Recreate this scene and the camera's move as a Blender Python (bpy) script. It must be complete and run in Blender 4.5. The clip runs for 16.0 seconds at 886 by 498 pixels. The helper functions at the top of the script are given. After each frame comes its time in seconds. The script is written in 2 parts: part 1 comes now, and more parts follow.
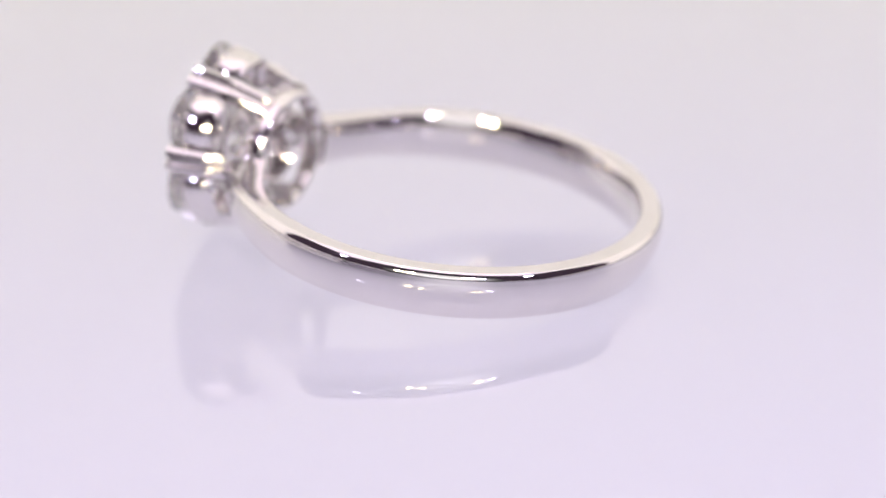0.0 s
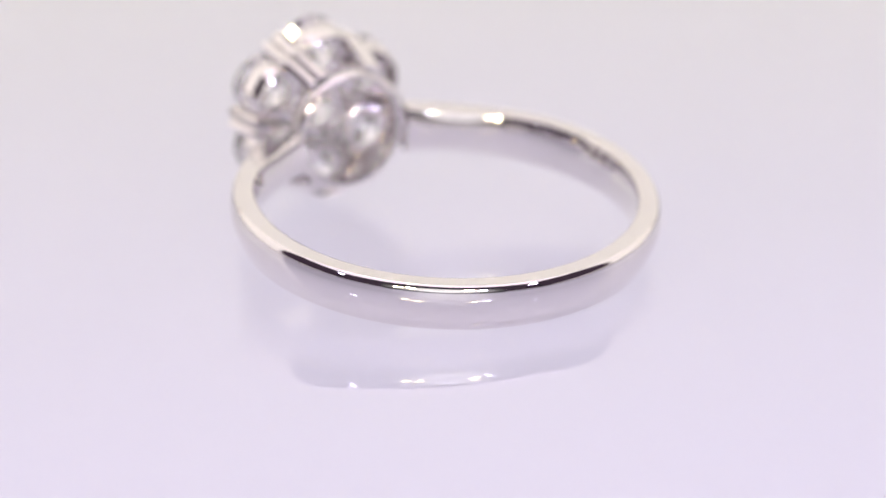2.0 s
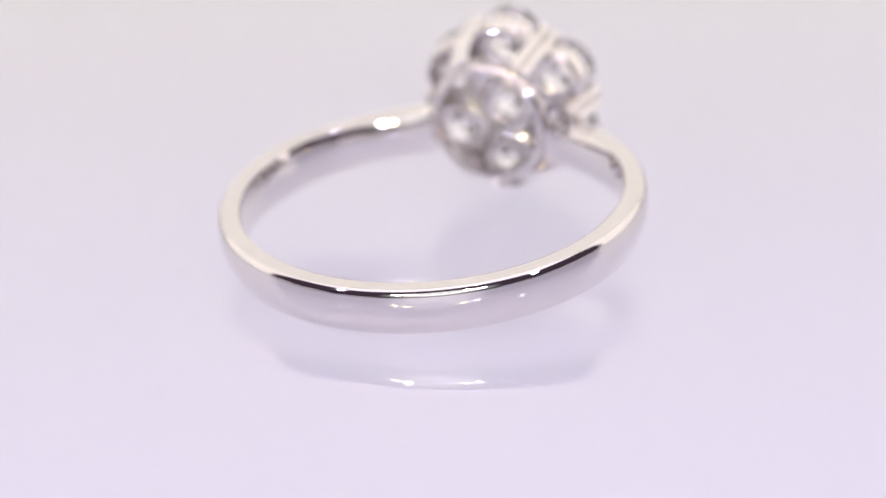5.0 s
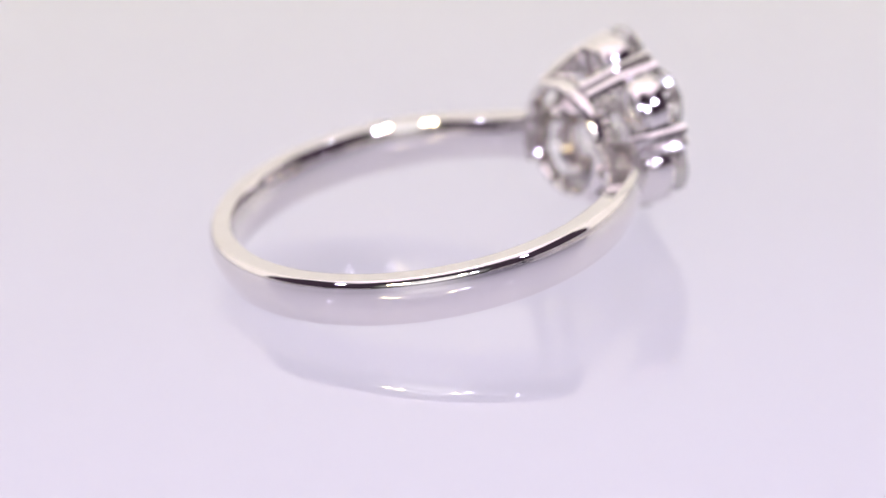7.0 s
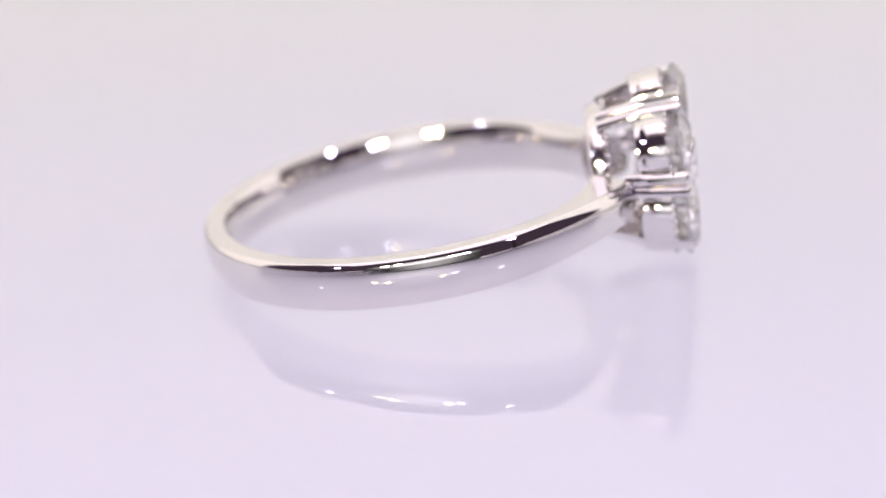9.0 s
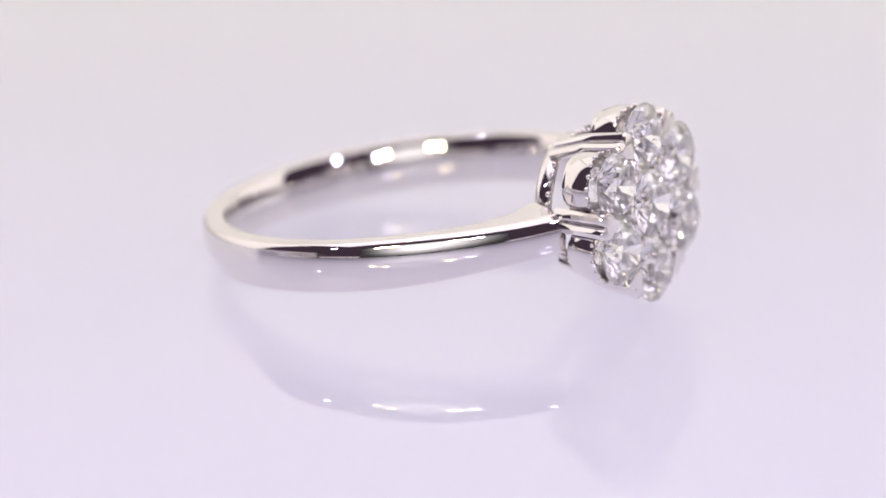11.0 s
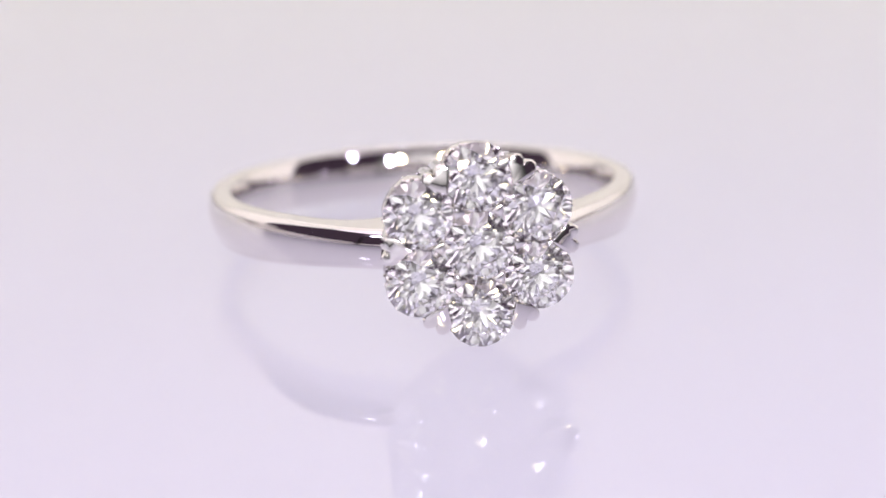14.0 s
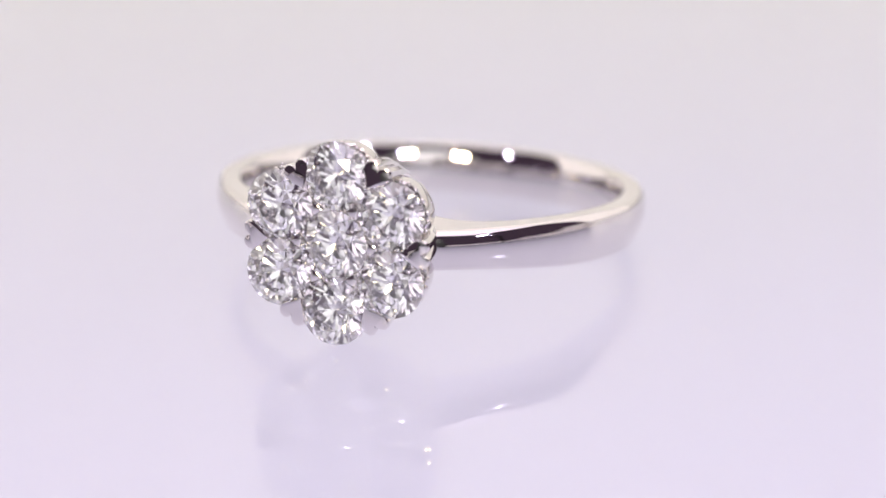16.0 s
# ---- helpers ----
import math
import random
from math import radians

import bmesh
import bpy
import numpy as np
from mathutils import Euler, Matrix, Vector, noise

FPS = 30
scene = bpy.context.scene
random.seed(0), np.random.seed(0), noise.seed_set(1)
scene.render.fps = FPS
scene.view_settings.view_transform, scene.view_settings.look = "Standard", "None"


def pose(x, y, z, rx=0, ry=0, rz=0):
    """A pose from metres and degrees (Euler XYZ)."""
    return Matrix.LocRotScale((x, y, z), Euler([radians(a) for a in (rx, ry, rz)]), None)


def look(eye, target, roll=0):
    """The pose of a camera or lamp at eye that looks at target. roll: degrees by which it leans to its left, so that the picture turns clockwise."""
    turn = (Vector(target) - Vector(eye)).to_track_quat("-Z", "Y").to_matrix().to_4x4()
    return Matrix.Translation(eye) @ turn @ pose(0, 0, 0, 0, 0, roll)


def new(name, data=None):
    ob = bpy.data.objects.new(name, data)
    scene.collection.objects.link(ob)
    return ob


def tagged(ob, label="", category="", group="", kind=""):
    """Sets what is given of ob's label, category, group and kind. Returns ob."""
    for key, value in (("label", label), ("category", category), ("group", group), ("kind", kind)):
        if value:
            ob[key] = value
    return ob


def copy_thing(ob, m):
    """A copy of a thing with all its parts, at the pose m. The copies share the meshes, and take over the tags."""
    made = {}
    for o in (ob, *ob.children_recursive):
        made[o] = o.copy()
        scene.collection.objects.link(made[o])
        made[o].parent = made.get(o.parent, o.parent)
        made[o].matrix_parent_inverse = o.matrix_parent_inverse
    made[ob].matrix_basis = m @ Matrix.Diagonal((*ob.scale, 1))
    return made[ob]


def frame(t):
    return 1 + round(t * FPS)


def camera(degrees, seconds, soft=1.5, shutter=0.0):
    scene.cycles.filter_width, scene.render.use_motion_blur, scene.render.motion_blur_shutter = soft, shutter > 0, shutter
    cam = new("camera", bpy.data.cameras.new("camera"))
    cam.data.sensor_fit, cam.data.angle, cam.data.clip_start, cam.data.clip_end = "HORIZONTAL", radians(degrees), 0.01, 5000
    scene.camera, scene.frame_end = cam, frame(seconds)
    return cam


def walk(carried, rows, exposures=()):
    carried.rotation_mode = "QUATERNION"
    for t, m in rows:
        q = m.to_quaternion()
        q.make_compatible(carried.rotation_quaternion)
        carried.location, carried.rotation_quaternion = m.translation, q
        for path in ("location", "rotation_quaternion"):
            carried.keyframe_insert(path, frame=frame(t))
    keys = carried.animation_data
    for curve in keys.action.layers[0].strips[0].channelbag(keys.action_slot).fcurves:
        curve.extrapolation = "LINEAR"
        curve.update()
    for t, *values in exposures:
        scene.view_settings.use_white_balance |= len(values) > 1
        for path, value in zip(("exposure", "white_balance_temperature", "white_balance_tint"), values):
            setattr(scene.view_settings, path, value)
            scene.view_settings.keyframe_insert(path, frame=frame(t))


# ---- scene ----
MM = 0.001
LIFT = 0.335   # mm, brings the lowest points of the ring onto the surface

# ---- camera: a macro lens on a stand, held still ----
PITCH, REACH, ROLL = 19.598, 164.66, -1.50
TARGET = Vector((0.434, 0.0, 0.204 + LIFT)) * MM
EYE = TARGET + Vector((0, -math.cos(radians(PITCH)), math.sin(radians(PITCH)))) * REACH * MM
cam = camera(13.91, 16.0)
cam.data.dof.use_dof = True
cam.data.dof.focus_distance = 0.1545
cam.data.dof.aperture_fstop = 31
walk(cam, [(0.0, look(EYE, TARGET, ROLL)), (16.0, look(EYE, TARGET, ROLL))])

# ---- world and light ----
world = bpy.data.worlds.new("world")
scene.world = world
world.use_nodes = True
world.node_tree.nodes["Background"].inputs[0].default_value = (1.0, 0.66, 1.0, 1)
world.node_tree.nodes["Background"].inputs[1].default_value = 0.06
scene.view_settings.exposure = 0.0
scene.cycles.max_bounces, scene.cycles.transmission_bounces, scene.cycles.glossy_bounces = 28, 28, 16


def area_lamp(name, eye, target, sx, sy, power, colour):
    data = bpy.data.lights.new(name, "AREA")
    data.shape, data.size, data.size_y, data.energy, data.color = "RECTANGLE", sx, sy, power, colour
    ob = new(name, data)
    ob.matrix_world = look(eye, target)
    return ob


# unseen lamps set inside the cloth top (in two panels), sides and back of the light box
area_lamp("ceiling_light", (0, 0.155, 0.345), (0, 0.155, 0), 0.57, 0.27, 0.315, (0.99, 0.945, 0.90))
# front panel added brighter and pinker to lift the diamonds
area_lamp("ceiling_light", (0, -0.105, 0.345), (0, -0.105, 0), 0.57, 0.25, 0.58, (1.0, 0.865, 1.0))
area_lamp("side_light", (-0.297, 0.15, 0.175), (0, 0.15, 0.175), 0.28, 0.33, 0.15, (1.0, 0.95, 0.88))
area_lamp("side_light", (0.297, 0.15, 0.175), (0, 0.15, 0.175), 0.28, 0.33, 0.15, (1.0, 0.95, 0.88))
# greenish yellow, chosen so that the ring's floor reflection turns lilac
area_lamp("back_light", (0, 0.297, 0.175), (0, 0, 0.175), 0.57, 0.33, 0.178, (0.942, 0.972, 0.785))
# lamps added under the acrylic sheet to tint it: two violet-white ones in front, a warm white one behind
area_lamp("floor_tint_light", (-0.09, -0.055, -0.10), (-0.09, -0.045, 0), 0.16, 0.06, 0.119, (0.798, 0.727, 1.0))
area_lamp("floor_tint_light", (0.09, -0.055, -0.10), (0.09, -0.045, 0), 0.16, 0.06, 0.121, (0.742, 0.697, 1.0))
area_lamp("floor_tint_light", (0.0, 0.075, -0.10), (0.0, 0.075, 0), 0.34, 0.06, 0.157, (0.972, 0.958, 0.808))

# ---- materials ----


def material(name, colour, rough, metal=0.0, ior=1.5):
    m = bpy.data.materials.new(name)
    m.use_nodes = True
    b = m.node_tree.nodes["Principled BSDF"]
    b.inputs["Base Color"].default_value = (*colour, 1)
    b.inputs["Roughness"].default_value = rough
    b.inputs["Metallic"].default_value = metal
    b.inputs["IOR"].default_value = ior
    return m


def link(m, a, b):
    m.node_tree.links.new(a, b)


def node(m, kind, **values):
    n = m.node_tree.nodes.new(kind)
    for key, v in values.items():
        n.inputs[key].default_value = v
    return n


def vary(m, low, high, scale, detail=4.0, rough=None, bump=0.0, bump_scale=0.0, depth=0.00001):
    """Colour and gloss that drift between two values, and a fine relief, in object space."""
    b = m.node_tree.nodes["Principled BSDF"]
    co = node(m, "ShaderNodeTexCoord")
    n = node(m, "ShaderNodeTexNoise", Scale=scale, Detail=detail)
    link(m, co.outputs["Object"], n.inputs["Vector"])
    mix = m.node_tree.nodes.new("ShaderNodeMix")
    mix.data_type = "RGBA"
    mix.inputs[6].default_value, mix.inputs[7].default_value = (*low, 1), (*high, 1)
    link(m, n.outputs["Fac"], mix.inputs[0])
    link(m, mix.outputs[2], b.inputs["Base Color"])
    if rough:
        r = node(m, "ShaderNodeMapRange", **{"To Min": rough[0], "To Max": rough[1]})
        link(m, n.outputs["Fac"], r.inputs["Value"])
        link(m, r.outputs[0], b.inputs["Roughness"])
    if bump:
        f = node(m, "ShaderNodeTexNoise", Scale=bump_scale, Detail=3.0)
        link(m, co.outputs["Object"], f.inputs["Vector"])
        k = node(m, "ShaderNodeBump", Strength=bump, Distance=depth)
        link(m, f.outputs["Fac"], k.inputs["Height"])
        link(m, k.outputs[0], b.inputs["Normal"])
    return m


GOLD = vary(material("polished_white_gold", (0.80, 0.78, 0.77), 0.04, 1.0), (0.74, 0.71, 0.705), (0.79, 0.765, 0.76), 900.0,
            rough=(0.02, 0.05), bump=0.10, bump_scale=2600.0, depth=0.00002)
ACRYLIC = bpy.data.materials.new("white_acrylic")
ACRYLIC.use_nodes = True
ACRYLIC.node_tree.nodes.remove(ACRYLIC.node_tree.nodes["Principled BSDF"])
drift = node(ACRYLIC, "ShaderNodeTexNoise", Scale=22.0, Detail=3.0)
milk = node(ACRYLIC, "ShaderNodeMix")
milk.data_type = "RGBA"
milk.inputs[6].default_value, milk.inputs[7].default_value = (0.80, 0.785, 0.815, 1), (0.83, 0.81, 0.835, 1)
link(ACRYLIC, node(ACRYLIC, "ShaderNodeTexCoord").outputs["Object"], drift.inputs["Vector"])
link(ACRYLIC, drift.outputs["Fac"], milk.inputs[0])
matt, through_light = node(ACRYLIC, "ShaderNodeBsdfDiffuse"), node(ACRYLIC, "ShaderNodeBsdfTranslucent")
link(ACRYLIC, milk.outputs[2], matt.inputs["Color"])
link(ACRYLIC, milk.outputs[2], through_light.inputs["Color"])
body = node(ACRYLIC, "ShaderNodeMixShader", Fac=0.92)
link(ACRYLIC, matt.outputs[0], body.inputs[1])
link(ACRYLIC, through_light.outputs[0], body.inputs[2])
gloss = node(ACRYLIC, "ShaderNodeBsdfGlossy", Roughness=0.008)
coat = node(ACRYLIC, "ShaderNodeMixShader")
link(ACRYLIC, node(ACRYLIC, "ShaderNodeFresnel", IOR=1.70).outputs[0], coat.inputs[0])
link(ACRYLIC, body.outputs[0], coat.inputs[1])
link(ACRYLIC, gloss.outputs[0], coat.inputs[2])
link(ACRYLIC, coat.outputs[0], ACRYLIC.node_tree.nodes["Material Output"].inputs[0])
TENT = vary(material("white_tent_cloth", (0.8, 0.79, 0.78), 0.9), (0.78, 0.76, 0.75), (0.83, 0.81, 0.80), 60.0, bump=0.1, bump_scale=900.0, depth=0.0002)
DARK = vary(material("dark_room_wall", (0.03, 0.03, 0.035), 0.8), (0.02, 0.02, 0.024), (0.04, 0.038, 0.042), 3.0)
BLACK = vary(material("black_anodised_metal", (0.02, 0.02, 0.02), 0.4, 0.5), (0.015, 0.015, 0.016), (0.03, 0.03, 0.032), 200.0)

DIAMOND = bpy.data.materials.new("diamond")
DIAMOND.use_nodes = True
DIAMOND.node_tree.nodes.remove(DIAMOND.node_tree.nodes["Principled BSDF"])
glass = node(DIAMOND, "ShaderNodeBsdfGlass", IOR=2.417, Roughness=0.0)
glass.inputs["Color"].default_value = (1, 1, 1, 1)
link(DIAMOND, glass.outputs[0], DIAMOND.node_tree.nodes["Material Output"].inputs[0])


def glowing(name, colour, strength):
    m = bpy.data.materials.new(name)
    m.use_nodes = True
    m.node_tree.nodes.remove(m.node_tree.nodes["Principled BSDF"])
    glow = node(m, "ShaderNodeEmission", Strength=strength)
    glow.inputs["Color"].default_value = (*colour, 1)
    link(m, glow.outputs[0], m.node_tree.nodes["Material Output"].inputs[0])
    return m


LED_WARM = glowing("warm_led_glow", (1.0, 0.84, 0.50), 190.0)
LED_COOL = glowing("cool_led_glow", (0.76, 0.70, 1.0), 190.0)

SOFT = bpy.data.materials.new("fill_panel_glow")
SOFT.use_nodes = True
SOFT.node_tree.nodes.remove(SOFT.node_tree.nodes["Principled BSDF"])
soft_glow = node(SOFT, "ShaderNodeEmission")
# added fill glow, brightest in the middle and fading to the edges
fall = node(SOFT, "ShaderNodeTexGradient")
fall.gradient_type = "QUADRATIC_SPHERE"
spread = node(SOFT, "ShaderNodeMapping", Location=(0, 0, -0.065 / 0.085), Scale=(1 / 0.13, 1 / 0.13, 1 / 0.085))
link(SOFT, node(SOFT, "ShaderNodeTexCoord").outputs["Object"], spread.inputs["Vector"])
level = node(SOFT, "ShaderNodeMapRange", **{"From Max": 0.42, "To Min": 0.06, "To Max": 1.6})
link(SOFT, spread.outputs[0], fall.inputs["Vector"])
link(SOFT, fall.outputs["Fac"], level.inputs["Value"])
link(SOFT, level.outputs[0], soft_glow.inputs["Strength"])
soft_glow.inputs["Color"].default_value = (1.0, 0.96, 0.98, 1)
link(SOFT, soft_glow.outputs[0], SOFT.node_tree.nodes["Material Output"].inputs[0])


# ---- mesh helpers ----
def part(name, bm, mat, parent=None, label="", smooth=None, m=None):
    """Links a bmesh as one mesh object, under a parent if given. smooth: the angle below which edges are rounded."""
    bmesh.ops.recalc_face_normals(bm, faces=bm.faces)
    data = bpy.data.meshes.new(name)
    if smooth is not None:
        for f in bm.faces:
            f.smooth = True
        for e in bm.edges:
            if len(e.link_faces) == 2 and e.calc_face_angle(0) > radians(smooth):
                e.smooth = False
    bm.to_mesh(data)
    bm.free()
    data.materials.append(mat)
    ob = new(name, data)
    if parent:
        ob.parent = parent
    if m is not None:
        ob.matrix_basis = m
    if label:
        ob["label"] = label
    return ob


def slab(bm, lo, hi):
    v = [bm.verts.new((x, y, z)) for x in (lo[0], hi[0]) for y in (lo[1], hi[1]) for z in (lo[2], hi[2])]
    for q in ((0, 1, 3, 2), (4, 6, 7, 5), (0, 4, 5, 1), (2, 3, 7, 6), (0, 2, 6, 4), (1, 5, 7, 3)):
        bm.faces.new([v[i] for i in q])
    return bm


def loft(bm, sections, closed=False, caps=True):
    """Skins a run of equal loops of points (in mm)."""
    loops = [[bm.verts.new(Vector(p) * MM) for p in s] for s in sections]
    n, runs = len(loops[0]), len(loops)
    for i in range(runs if closed else runs - 1):
        a, b = loops[i], loops[(i + 1) % runs]
        for j in range(n):
            bm.faces.new((a[j], a[(j + 1) % n], b[(j + 1) % n], b[j]))
    if caps and not closed:
        bm.faces.new(loops[0])
        bm.faces.new(loops[-1][::-1])
    return loops


def mixed(a, b, t):
    return a + (b - a) * t


def ease(t):
    t = max(0.0, min(1.0, t))
    return t * t * (3 - 2 * t)


# ---- the setting: a light box on a table in a dark room ----
def sheet(x0, x1, y0, y1):
    bm = bmesh.new()
    bm.faces.new([bm.verts.new(p) for p in ((x0, y0, 0), (x1, y0, 0), (x1, y1, 0), (x0, y1, 0))])
    return bm


tagged(part("floor", sheet(-0.30, 0.30, -0.21, 0.30), ACRYLIC), "glossy backlit white acrylic sheet under the ring", "floor", kind="structure")
tagged(part("wall_back", slab(bmesh.new(), (-0.31, 0.30, -0.12), (0.31, 0.31, 0.35)), TENT), "white cloth back of a light box", "wall", kind="structure")
tagged(part("wall_west", slab(bmesh.new(), (-0.31, 0.0, -0.12), (-0.30, 0.30, 0.35)), TENT), "white cloth side of a light box", "wall", kind="structure")
tagged(part("wall_east", slab(bmesh.new(), (0.30, 0.0, -0.12), (0.31, 0.30, 0.35)), TENT), "white cloth side of a light box", "wall", kind="structure")
tagged(part("wall_front", slab(bmesh.new(), (-0.31, -0.22, -0.12), (0.31, -0.21, 0.008)), TENT), "low white cloth front edge of a light box", "wall", kind="structure")
tagged(part("wall_front_west", slab(bmesh.new(), (-0.31, -0.21, -0.12), (-0.30, 0.0, 0.02)), TENT), "low white cloth front corner of a light box", "wall", kind="structure")
tagged(part("wall_front_east", slab(bmesh.new(), (0.30, -0.21, -0.12), (0.31, 0.0, 0.02)), TENT), "low white cloth front corner of a light box", "wall", kind="structure")
tagged(part("ceiling", slab(bmesh.new(), (-0.31, -0.30, 0.35), (0.31, 0.31, 0.36)), TENT), "white cloth top of a light box", "ceiling", kind="structure")


tagged(part("table_top", slab(bmesh.new(), (-0.36, -0.27, -0.15), (0.36, 0.36, -0.12)), DARK), "dark table top under the light box", "table", kind="structure")


def disc(bm, r, y0, y1, taper=1.0, n=20):
    loops = [[bm.verts.new((q * math.cos(2 * math.pi * k / n), y, q * math.sin(2 * math.pi * k / n))) for k in range(n)] for q, y in ((r * taper, y0), (r, y0 + 0.3 * (y1 - y0)), (r, y1))]
    for a, b in zip(loops, loops[1:]):
        for k in range(n):
            bm.faces.new((a[k], a[(k + 1) % n], b[(k + 1) % n], b[k]))
    bm.faces.new(loops[0])
    bm.faces.new(loops[-1][::-1])
    return bm


def led_lamp(x, y, z, lens, size=1.0):
    """A small round lamp that looks at the ring from the front."""
    eye = Vector((x, y, z))
    lamp = tagged(new("led_lamp"), "small round white lamp with a black housing, lit", "lamp", "small lamps in the light box")
    lamp.matrix_world = Matrix.Translation(eye) @ (-eye).to_track_quat("Y", "Z").to_matrix().to_4x4()
    part("housing", disc(bmesh.new(), 0.0054 * size, -0.010, -0.0005), BLACK, lamp)
    part("lens", disc(bmesh.new(), 0.0048 * size, 0.0020, -0.0002, 0.8), lens, lamp, "glowing clear lens")
    return lamp


lamp_frame = tagged(new("lamp_frame"), "slim black metal lamp frame at the light box front", "lamp frame")
part("bar", slab(bmesh.new(), (-0.238, -0.182, 0.066), (0.209, -0.177, 0.071)), BLACK, lamp_frame)
for x in (-0.236, 0.207):
    part("post", slab(bmesh.new(), (x - 0.0025, -0.1825, 0.0), (x + 0.0025, -0.1775, 0.19)), BLACK, lamp_frame)
for x, z, lens in ((-0.222, 0.168, LED_COOL), (-0.066, 0.070, LED_WARM), (-0.045, 0.075, LED_WARM), (0.041, 0.075, LED_WARM), (0.062, 0.070, LED_COOL), (0.193, 0.160, LED_COOL)):
    led_lamp(x, -0.165, z, lens, 1.9 if z > 0.1 else 1.35)   # the two on the posts are wider
for x, y, lens in ((-0.05, -0.16, LED_WARM), (0.06, -0.15, LED_COOL)):
    led_lamp(x, y, 0.338, lens)


# unseen fill panel, added to brighten the stones and the prong hearts
fill_panel = tagged(new("fill_panel"), "added glowing fill panel behind the lens, unseen", "lamp")
fill_panel.location = (0, -0.20, 0)
part("housing", slab(bmesh.new(), (-0.115, -0.006, 0.0), (0.115, 0.002, 0.138)), BLACK, fill_panel)
part("glow_sheet", slab(bmesh.new(), (-0.112, 0.002, 0.003), (0.112, 0.004, 0.135)), SOFT, fill_panel, "glowing sheet of the added fill panel")

# ---- the ring ----
RING = (-0.673, -0.292, 2.187 + LIFT, 8.046, -0.814)   # offset from the turning axis, height, tilt, lean
TURN = (17.580, -136.163, 11.643, 4.413, -7.373)   # degrees, rising powers of the time from the middle of the turn
ring = tagged(new("ring"), "polished white gold ring with a flower cluster of seven diamonds", "ring")


def shank_section(q):
    """The loop of the shank q degrees from the head's direction, in the ring's space."""
    a = radians(q)
    t = ease((70 - abs(q)) / 48)
    # the shoulders leave the circle on a flatter curve to the head
    lift = (max(0.0, 54 - abs(q)) / 34) ** 2
    inner = 8.46 - 0.25 * ease((62 - abs(q)) / 32)
    outer = 9.70 + 0.72 * lift
    half = mixed(1.08, 0.89, t)
    deep = mixed(1.20, 0.91, t)   # the band reaches lower on its resting side
    er, ez = mixed(0.22, 0.33, t), mixed(0.34, 0.37, t)   # the rounding of the upper outer edge
    low = 0.24   # the rounding of the lower one
    bow = mixed(2.05, 2.0, t)   # the outer face is an arc of this radius
    arc = lambda z: (z - mixed(0.24, 0.10, t)) ** 2 / (2 * bow)
    soft_in = 0.22
    flare = 0.32 * max(0.0, (46 - abs(q)) / 26.5) ** 3   # the inside widens into the collar
    loop = []
    for k in range(9):
        z = mixed(-deep - 0.4 * flare, half + flare, k / 8) * 0.94
        loop.append((inner + soft_in * (z / (half + flare if z > 0 else deep + 0.4 * flare)) ** 2, z))
    rim, brow = inner + soft_in, outer - arc(half - ez) - er
    top = lambda r: half + flare * (brow - r) / (brow - rim)   # the top face runs up to the flared inside
    loop += [(rim - 0.005, (half + flare) * 0.975), (rim + 0.02, top(rim) - 0.010), (rim + 0.07, top(rim + 0.07)), (rim + 0.13, top(rim + 0.13)), (brow - 0.07, top(brow - 0.07))]
    for k in range(9):
        b = radians(90 * (1 - k / 8))
        loop.append((brow + er * math.cos(b) ** 1.35, half - ez + ez * math.sin(b) ** 1.35))
    for k in range(1, 12):
        z = mixed(half - ez, low - deep, k / 12)
        loop.append((outer - arc(z), z))
    for k in range(9):
        b = radians(90 * k / 8)
        loop.append((outer - arc(low - deep) - low + low * math.cos(b) ** 1.2, -deep + low - low * math.sin(b) ** 1.2))
    loop.append((rim + 0.10, -deep - flare * 0.35))
    loop.append((rim + 0.02, -deep - flare * 0.4 + 0.012))
    return [(r * math.cos(a), r * math.sin(a), z) for r, z in loop]


bm = bmesh.new()
loft(bm, [shank_section(19.5 + 321 * i / 220 if i <= 110 else 19.5 + 321 * i / 220 - 360) for i in range(221)])
part("shank", bm, GOLD, ring, "polished tapering white gold band", smooth=60)

HEAD = pose(12.16 * MM, -0.018 * MM, 0.415 * MM, -0.1, 2.84, -1.78)
STONE = 1.475   # radius of a stone, mm


def face_point(a, r, x):
    """A point of the head: x outward from the ring, at the radius r and the angle a round the head's axis."""
    return (x, r * math.cos(radians(a)), r * math.sin(radians(a)))


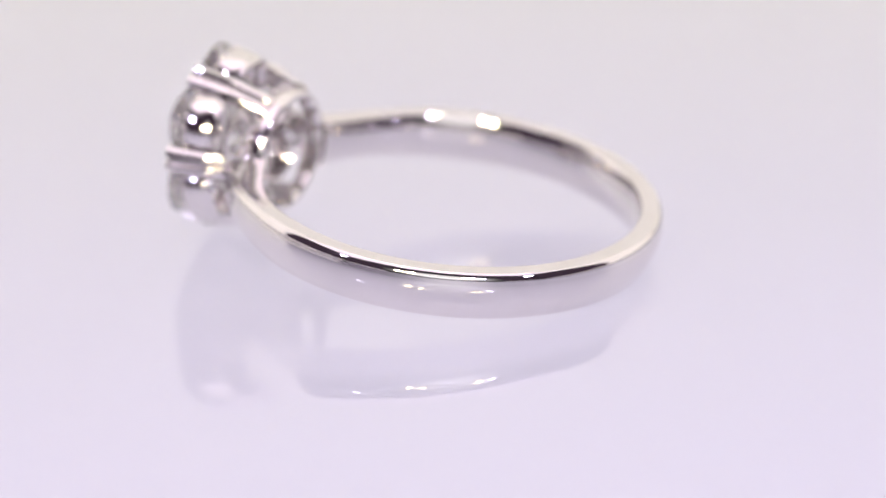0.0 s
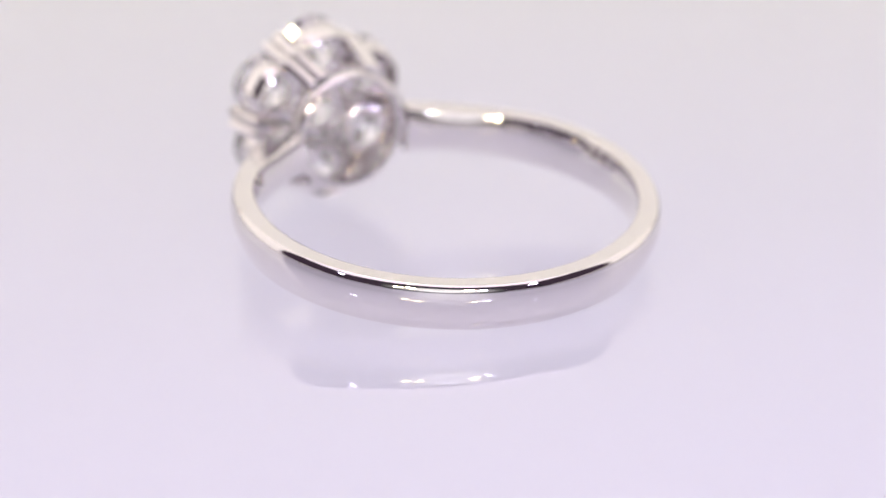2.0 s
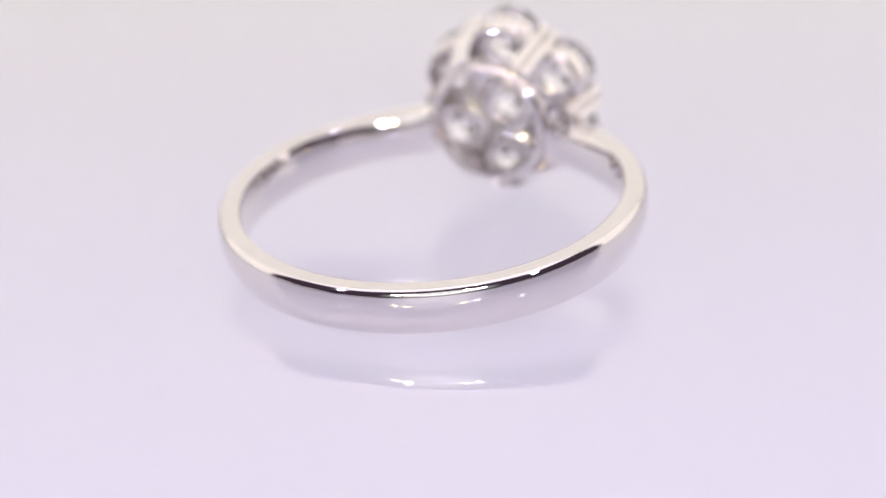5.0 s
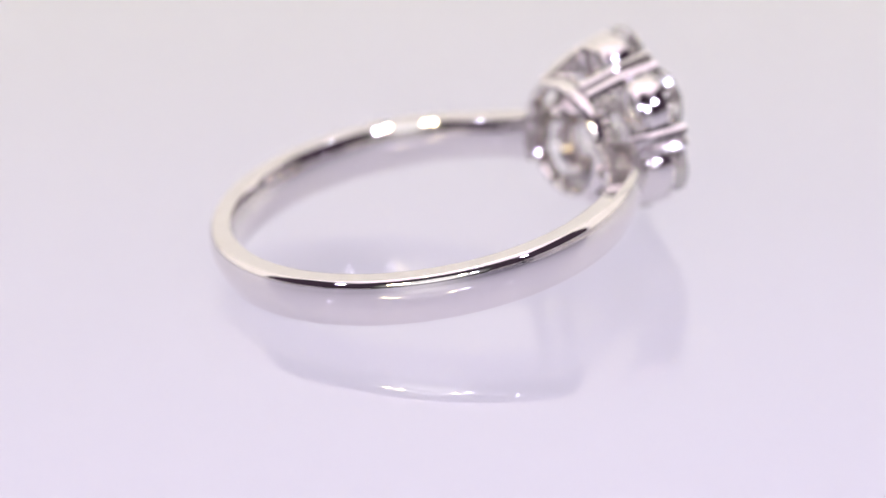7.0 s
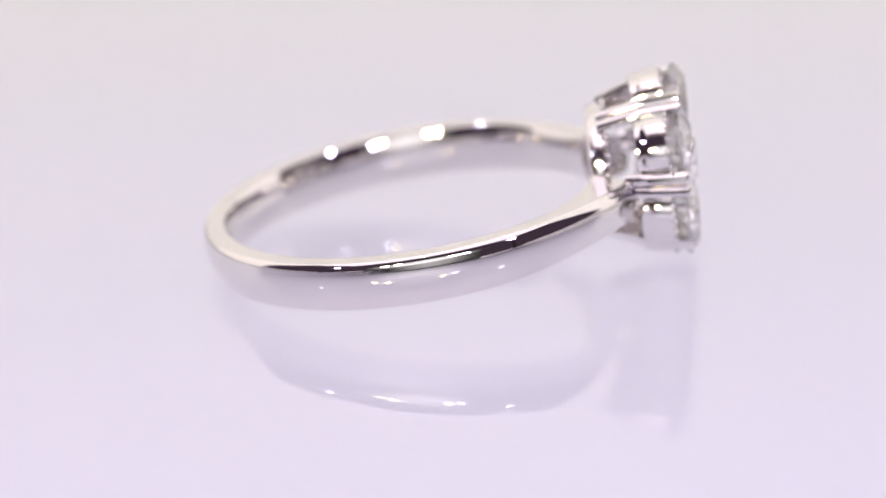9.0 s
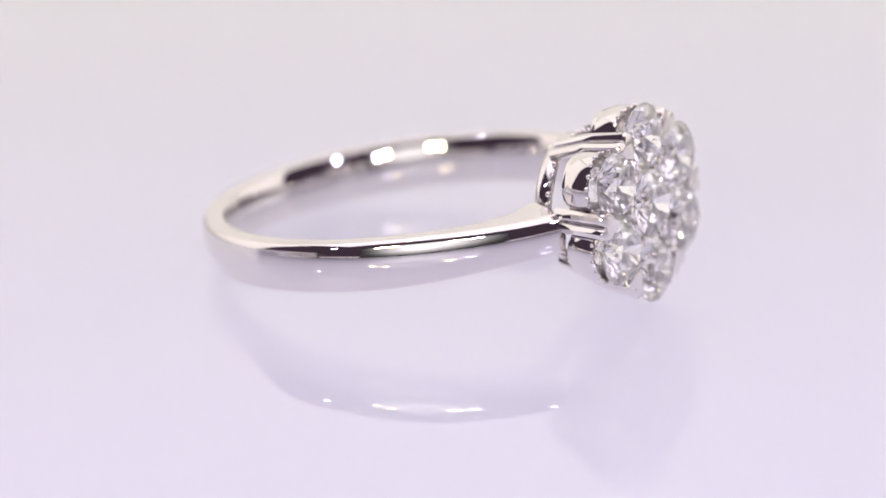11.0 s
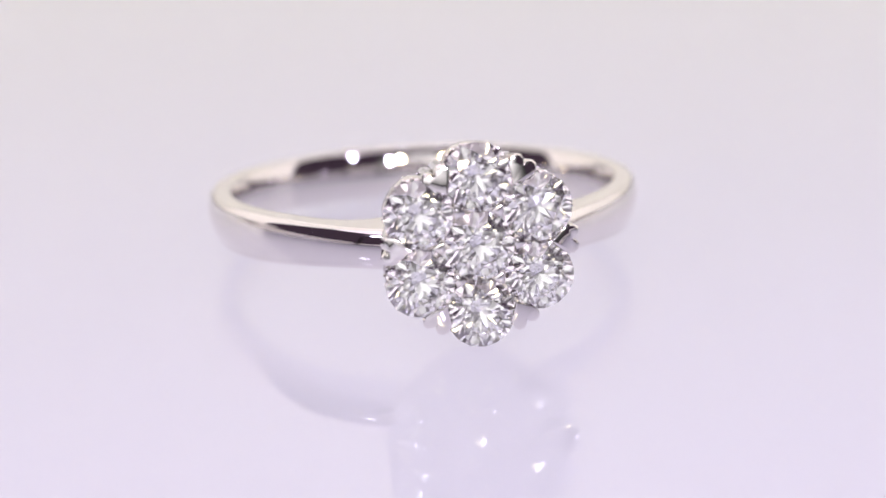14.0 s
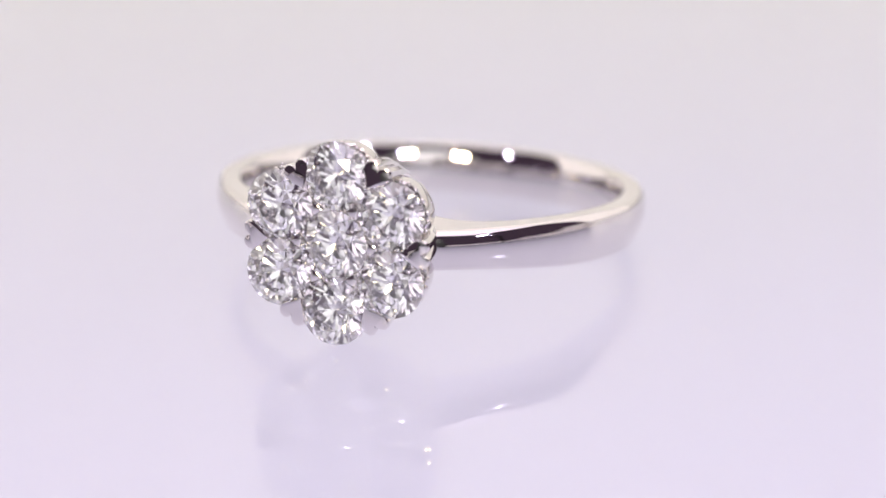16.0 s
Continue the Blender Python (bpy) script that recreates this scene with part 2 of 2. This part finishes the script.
def brilliant(radius):
    bm = bmesh.new()
    crown, pav, girdle = 0.30 * radius, 0.86 * radius, 0.025 * radius
    put = lambda a, r, h: bm.verts.new(Vector((h * 1.0, r * radius * math.cos(radians(a)), r * radius * math.sin(radians(a)))) * MM)
    table = [put(45 * k, 0.56, girdle + crown) for k in range(8)]
    star = [put(45 * k + 22.5, 0.77, girdle + crown * (1 - (0.77 * math.cos(radians(22.5)) - 0.56) / 0.44)) for k in range(8)]
    up = [put(22.5 * k, 1.0, girdle) for k in range(16)]
    low = [put(22.5 * k, 1.0, -girdle) for k in range(16)]
    half = [put(45 * k + 22.5, 0.24, -girdle - pav * (1 - 0.24 * math.cos(radians(22.5)))) for k in range(8)]
    culet = put(0, 0, -girdle - pav)
    bm.faces.new(table)
    for k in range(8):
        n = (k + 1) % 8
        bm.faces.new((table[k], table[n], star[k]))
        bm.faces.new((table[k], star[k], up[2 * k], star[k - 1]))
        bm.faces.new((star[k], up[2 * k], up[2 * k + 1]))
        bm.faces.new((star[k], up[2 * k + 1], up[(2 * k + 2) % 16]))
        bm.faces.new((half[k], low[2 * k], low[2 * k + 1]))
        bm.faces.new((half[k], low[2 * k + 1], low[(2 * k + 2) % 16]))
        bm.faces.new((culet, half[k - 1], low[2 * k], half[k]))
    for k in range(16):
        bm.faces.new((up[k], up[(k + 1) % 16], low[(k + 1) % 16], low[k]))
    return bm


first = part("diamond", brilliant(STONE * 1.02), DIAMOND, ring, "round brilliant cut colourless diamond", m=HEAD @ pose(0.10 * MM, 0, 0, 7))
for k in range(6):
    y, z = face_point(60 * k + 30, 2 * STONE, 0)[1:]
    copy_thing(first, HEAD @ pose(-0.05 * MM, y * MM, z * MM) @ pose(0, 0, 0, 60 * k + 11 * (k % 3)))


def seat_plate():
    """A flat ring with rounded lips that carries one stone from below."""
    bm = bmesh.new()
    loft(bm, [[(x, r * math.cos(2 * math.pi * i / 40), r * math.sin(2 * math.pi * i / 40)) for x, r in
               ((-1.34, 0.86), (-1.28, 0.78), (-1.12, 0.76), (-1.04, 0.84), (-1.02, 1.20), (-1.10, 1.28), (-1.26, 1.29), (-1.34, 1.20))] for i in range(40)], closed=True)
    return bm


seat = part("stone_seat", seat_plate(), GOLD, ring, "white gold seat ring under a stone", smooth=50, m=HEAD)
for k in range(6):
    y, z = face_point(60 * k + 30, 2.80, 0)[1:]
    copy_thing(seat, HEAD @ pose(-0.05 * MM, y * MM, z * MM))


def heart(size):
    """A heart outline: (along, across); the point looks to the head's axis, the lobes outward."""
    pts = []
    for k in range(22):
        a = 2 * math.pi * k / 22
        x = 16 * math.sin(a) ** 3
        y = 13 * math.cos(a) - 5 * math.cos(2 * a) - 2 * math.cos(3 * a) - math.cos(4 * a)
        pts.append((y / 16 * size, x / 16 * size))
    return pts


PRONG_SHIFT = (0.01, -0.07, -0.38, -0.10, -0.13, -0.11)   # bent inward by hand, mm


def prong(a):
    """A heart-topped double rail down to the collar; those at the shoulders end on the shank."""
    bm = bmesh.new()
    rows = []
    c, s = math.cos(radians(a)), math.sin(radians(a))
    for x, r, size, length in ((0.16, 3.72, 0.55, 1.1), (0.145, 3.73, 0.60, 1.15), (0.06, 3.74, 0.65, 1.18), (-0.5, 3.72, 0.62, 1.1), (-1.6, 3.54, 0.60, 1.0), (-2.1, 3.42, 0.58, 0.95), (-3.7, 2.86, 0.54, 0.75)):
        r += PRONG_SHIFT[a // 60] * min(1.0, (x + 3.7) / 3.2)
        if a % 180 == 0 and x < -2.2:
            x, r = -2.7, 3.26
        lean = 0.15 if x > 0 else 0.0   # the heart slopes a little away from its point
        rows.append([(x - lean * p * length, (r + p * length) * c - q * s, (r + p * length) * s + q * c) for p, q in heart(size)])
    loft(bm, rows)
    return bm


for k in range(6):
    part("prong", prong(60 * k), GOLD, ring, "heart-topped white gold prong", smooth=35, m=HEAD)


def petal_edge(b, mid, rad):
    """A point of a petal's outline, a circle flattened to the outside; b in radians from its outermost point."""
    c, s = math.cos(b), math.sin(b)
    return mid + rad * math.copysign(abs(c) ** 0.8, c), rad * math.copysign(abs(s) ** 0.8, s)


def cup(a):
    """The curved outer wall under one petal stone."""
    bm = bmesh.new()
    sections = []
    for i in range(41):
        b = mixed(-118, 118, i / 40)
        edge = abs(b) / 118
        loop = []
        low = -2.0 + 0.5 * edge ** 2
        for x, rad, mid in ((-0.66, 1.28, 2.90), (-0.72, 1.36, 2.90), (-0.9, 1.385, 2.88), (-1.15, 1.40, 2.85), (-1.45, 1.40, 2.81), (-1.75, 1.36, 2.77), (low + 0.10, 1.29, 2.74), (low, 1.31, 2.72), (low - 0.10, 1.29, 2.72),
                            (low - 0.14, 1.22, 2.72), (low, 1.13, 2.72), (-1.45, 1.24, 2.79), (-1.0, 1.28, 2.85)):
            y, z = petal_edge(radians(b), mid, rad)
            c, s = math.cos(radians(a)), math.sin(radians(a))
            loop.append((x, y * c - z * s, y * s + z * c))
        sections.append(loop)
    loft(bm, sections)
    return bm


def bead_on(parent, radius, place):
    """One tiny bead; all of a size share their mesh."""
    if radius not in BEADS:
        bm = bmesh.new()
        bmesh.ops.create_icosphere(bm, subdivisions=2, radius=radius * MM)
        BEADS[radius] = part("bead", bm, GOLD, parent, smooth=80)
        ob = BEADS[radius]
    else:
        ob = new("bead", BEADS[radius].data)
        ob.parent = parent
    ob.location = Vector(place) * MM


BEADS = {}
for k in range(6):
    petal = part("petal_cup", cup(60 * k + 30), GOLD, ring, "curved white gold petal cup", smooth=40, m=HEAD)
    c, s = math.cos(radians(60 * k + 30)), math.sin(radians(60 * k + 30))
    for i in range(13):
        b = radians(mixed(-112, 112, i / 12))
        y, z = petal_edge(b, 2.90, 1.34)
        bead_on(petal, 0.12, (-0.70, y * c - z * s, y * s + z * c))

for k in range(6):
    bm = bmesh.new()
    rows = []
    for x, size in ((0.16, 0.14), (0.13, 0.22), (0.05, 0.26), (-0.9, 0.26)):
        rows.append([(x, (1.70 + size * g * math.cos(b)) * math.cos(radians(60 * k)) - size * g * math.sin(b) * math.sin(radians(60 * k)),
                     (1.70 + size * g * math.cos(b)) * math.sin(radians(60 * k)) + size * g * math.sin(b) * math.cos(radians(60 * k)))
                    for b, g in ((2 * math.pi * i / 12, 1.35 if i % 4 == 0 else 0.9) for i in range(12))])
    loft(bm, rows)
    part("bead_prong", bm, GOLD, ring, "small three-cornered white gold bead", smooth=35, m=HEAD)

bm = bmesh.new()
sections = []
for i in range(96):
    a = 360 * i / 96
    wave = 0.10 * abs(math.sin(radians(3 * a)))
    loop = [(-4.15, 2.76), (-4.20, 2.66), (-4.14, 2.52), (-3.8 + wave, 2.44), (-3.5 + wave, 2.48), (-3.42 + wave, 2.62), (-3.46 + wave, 2.80), (-3.66, 2.90), (-3.96, 2.87)]
    sections.append([face_point(a, r, x) for x, r in loop])
loft(bm, sections, closed=True)
collar = part("collar", bm, GOLD, ring, "round white gold collar under the head", smooth=50, m=HEAD)
for i in range(40):
    bead_on(collar, 0.15, face_point(9 * i, 2.92, -3.45 + 0.10 * abs(math.sin(radians(27 * i)))))

# ---- movement ----


def ring_pose(t):
    x, y, z, tilt, lean = RING
    u = (t - 8) / 8   # the table runs a little unevenly
    turn = sum(k * u ** i for i, k in enumerate(TURN))
    return pose(0, 0, 0, 0, 0, turn) @ pose(x * MM, y * MM, z * MM) @ pose(0, 0, 0, 0, -tilt) @ pose(0, 0, 0, lean)


def motions():
    walk(ring, [(0.5 * i, ring_pose(0.5 * i)) for i in range(33)])


motions()
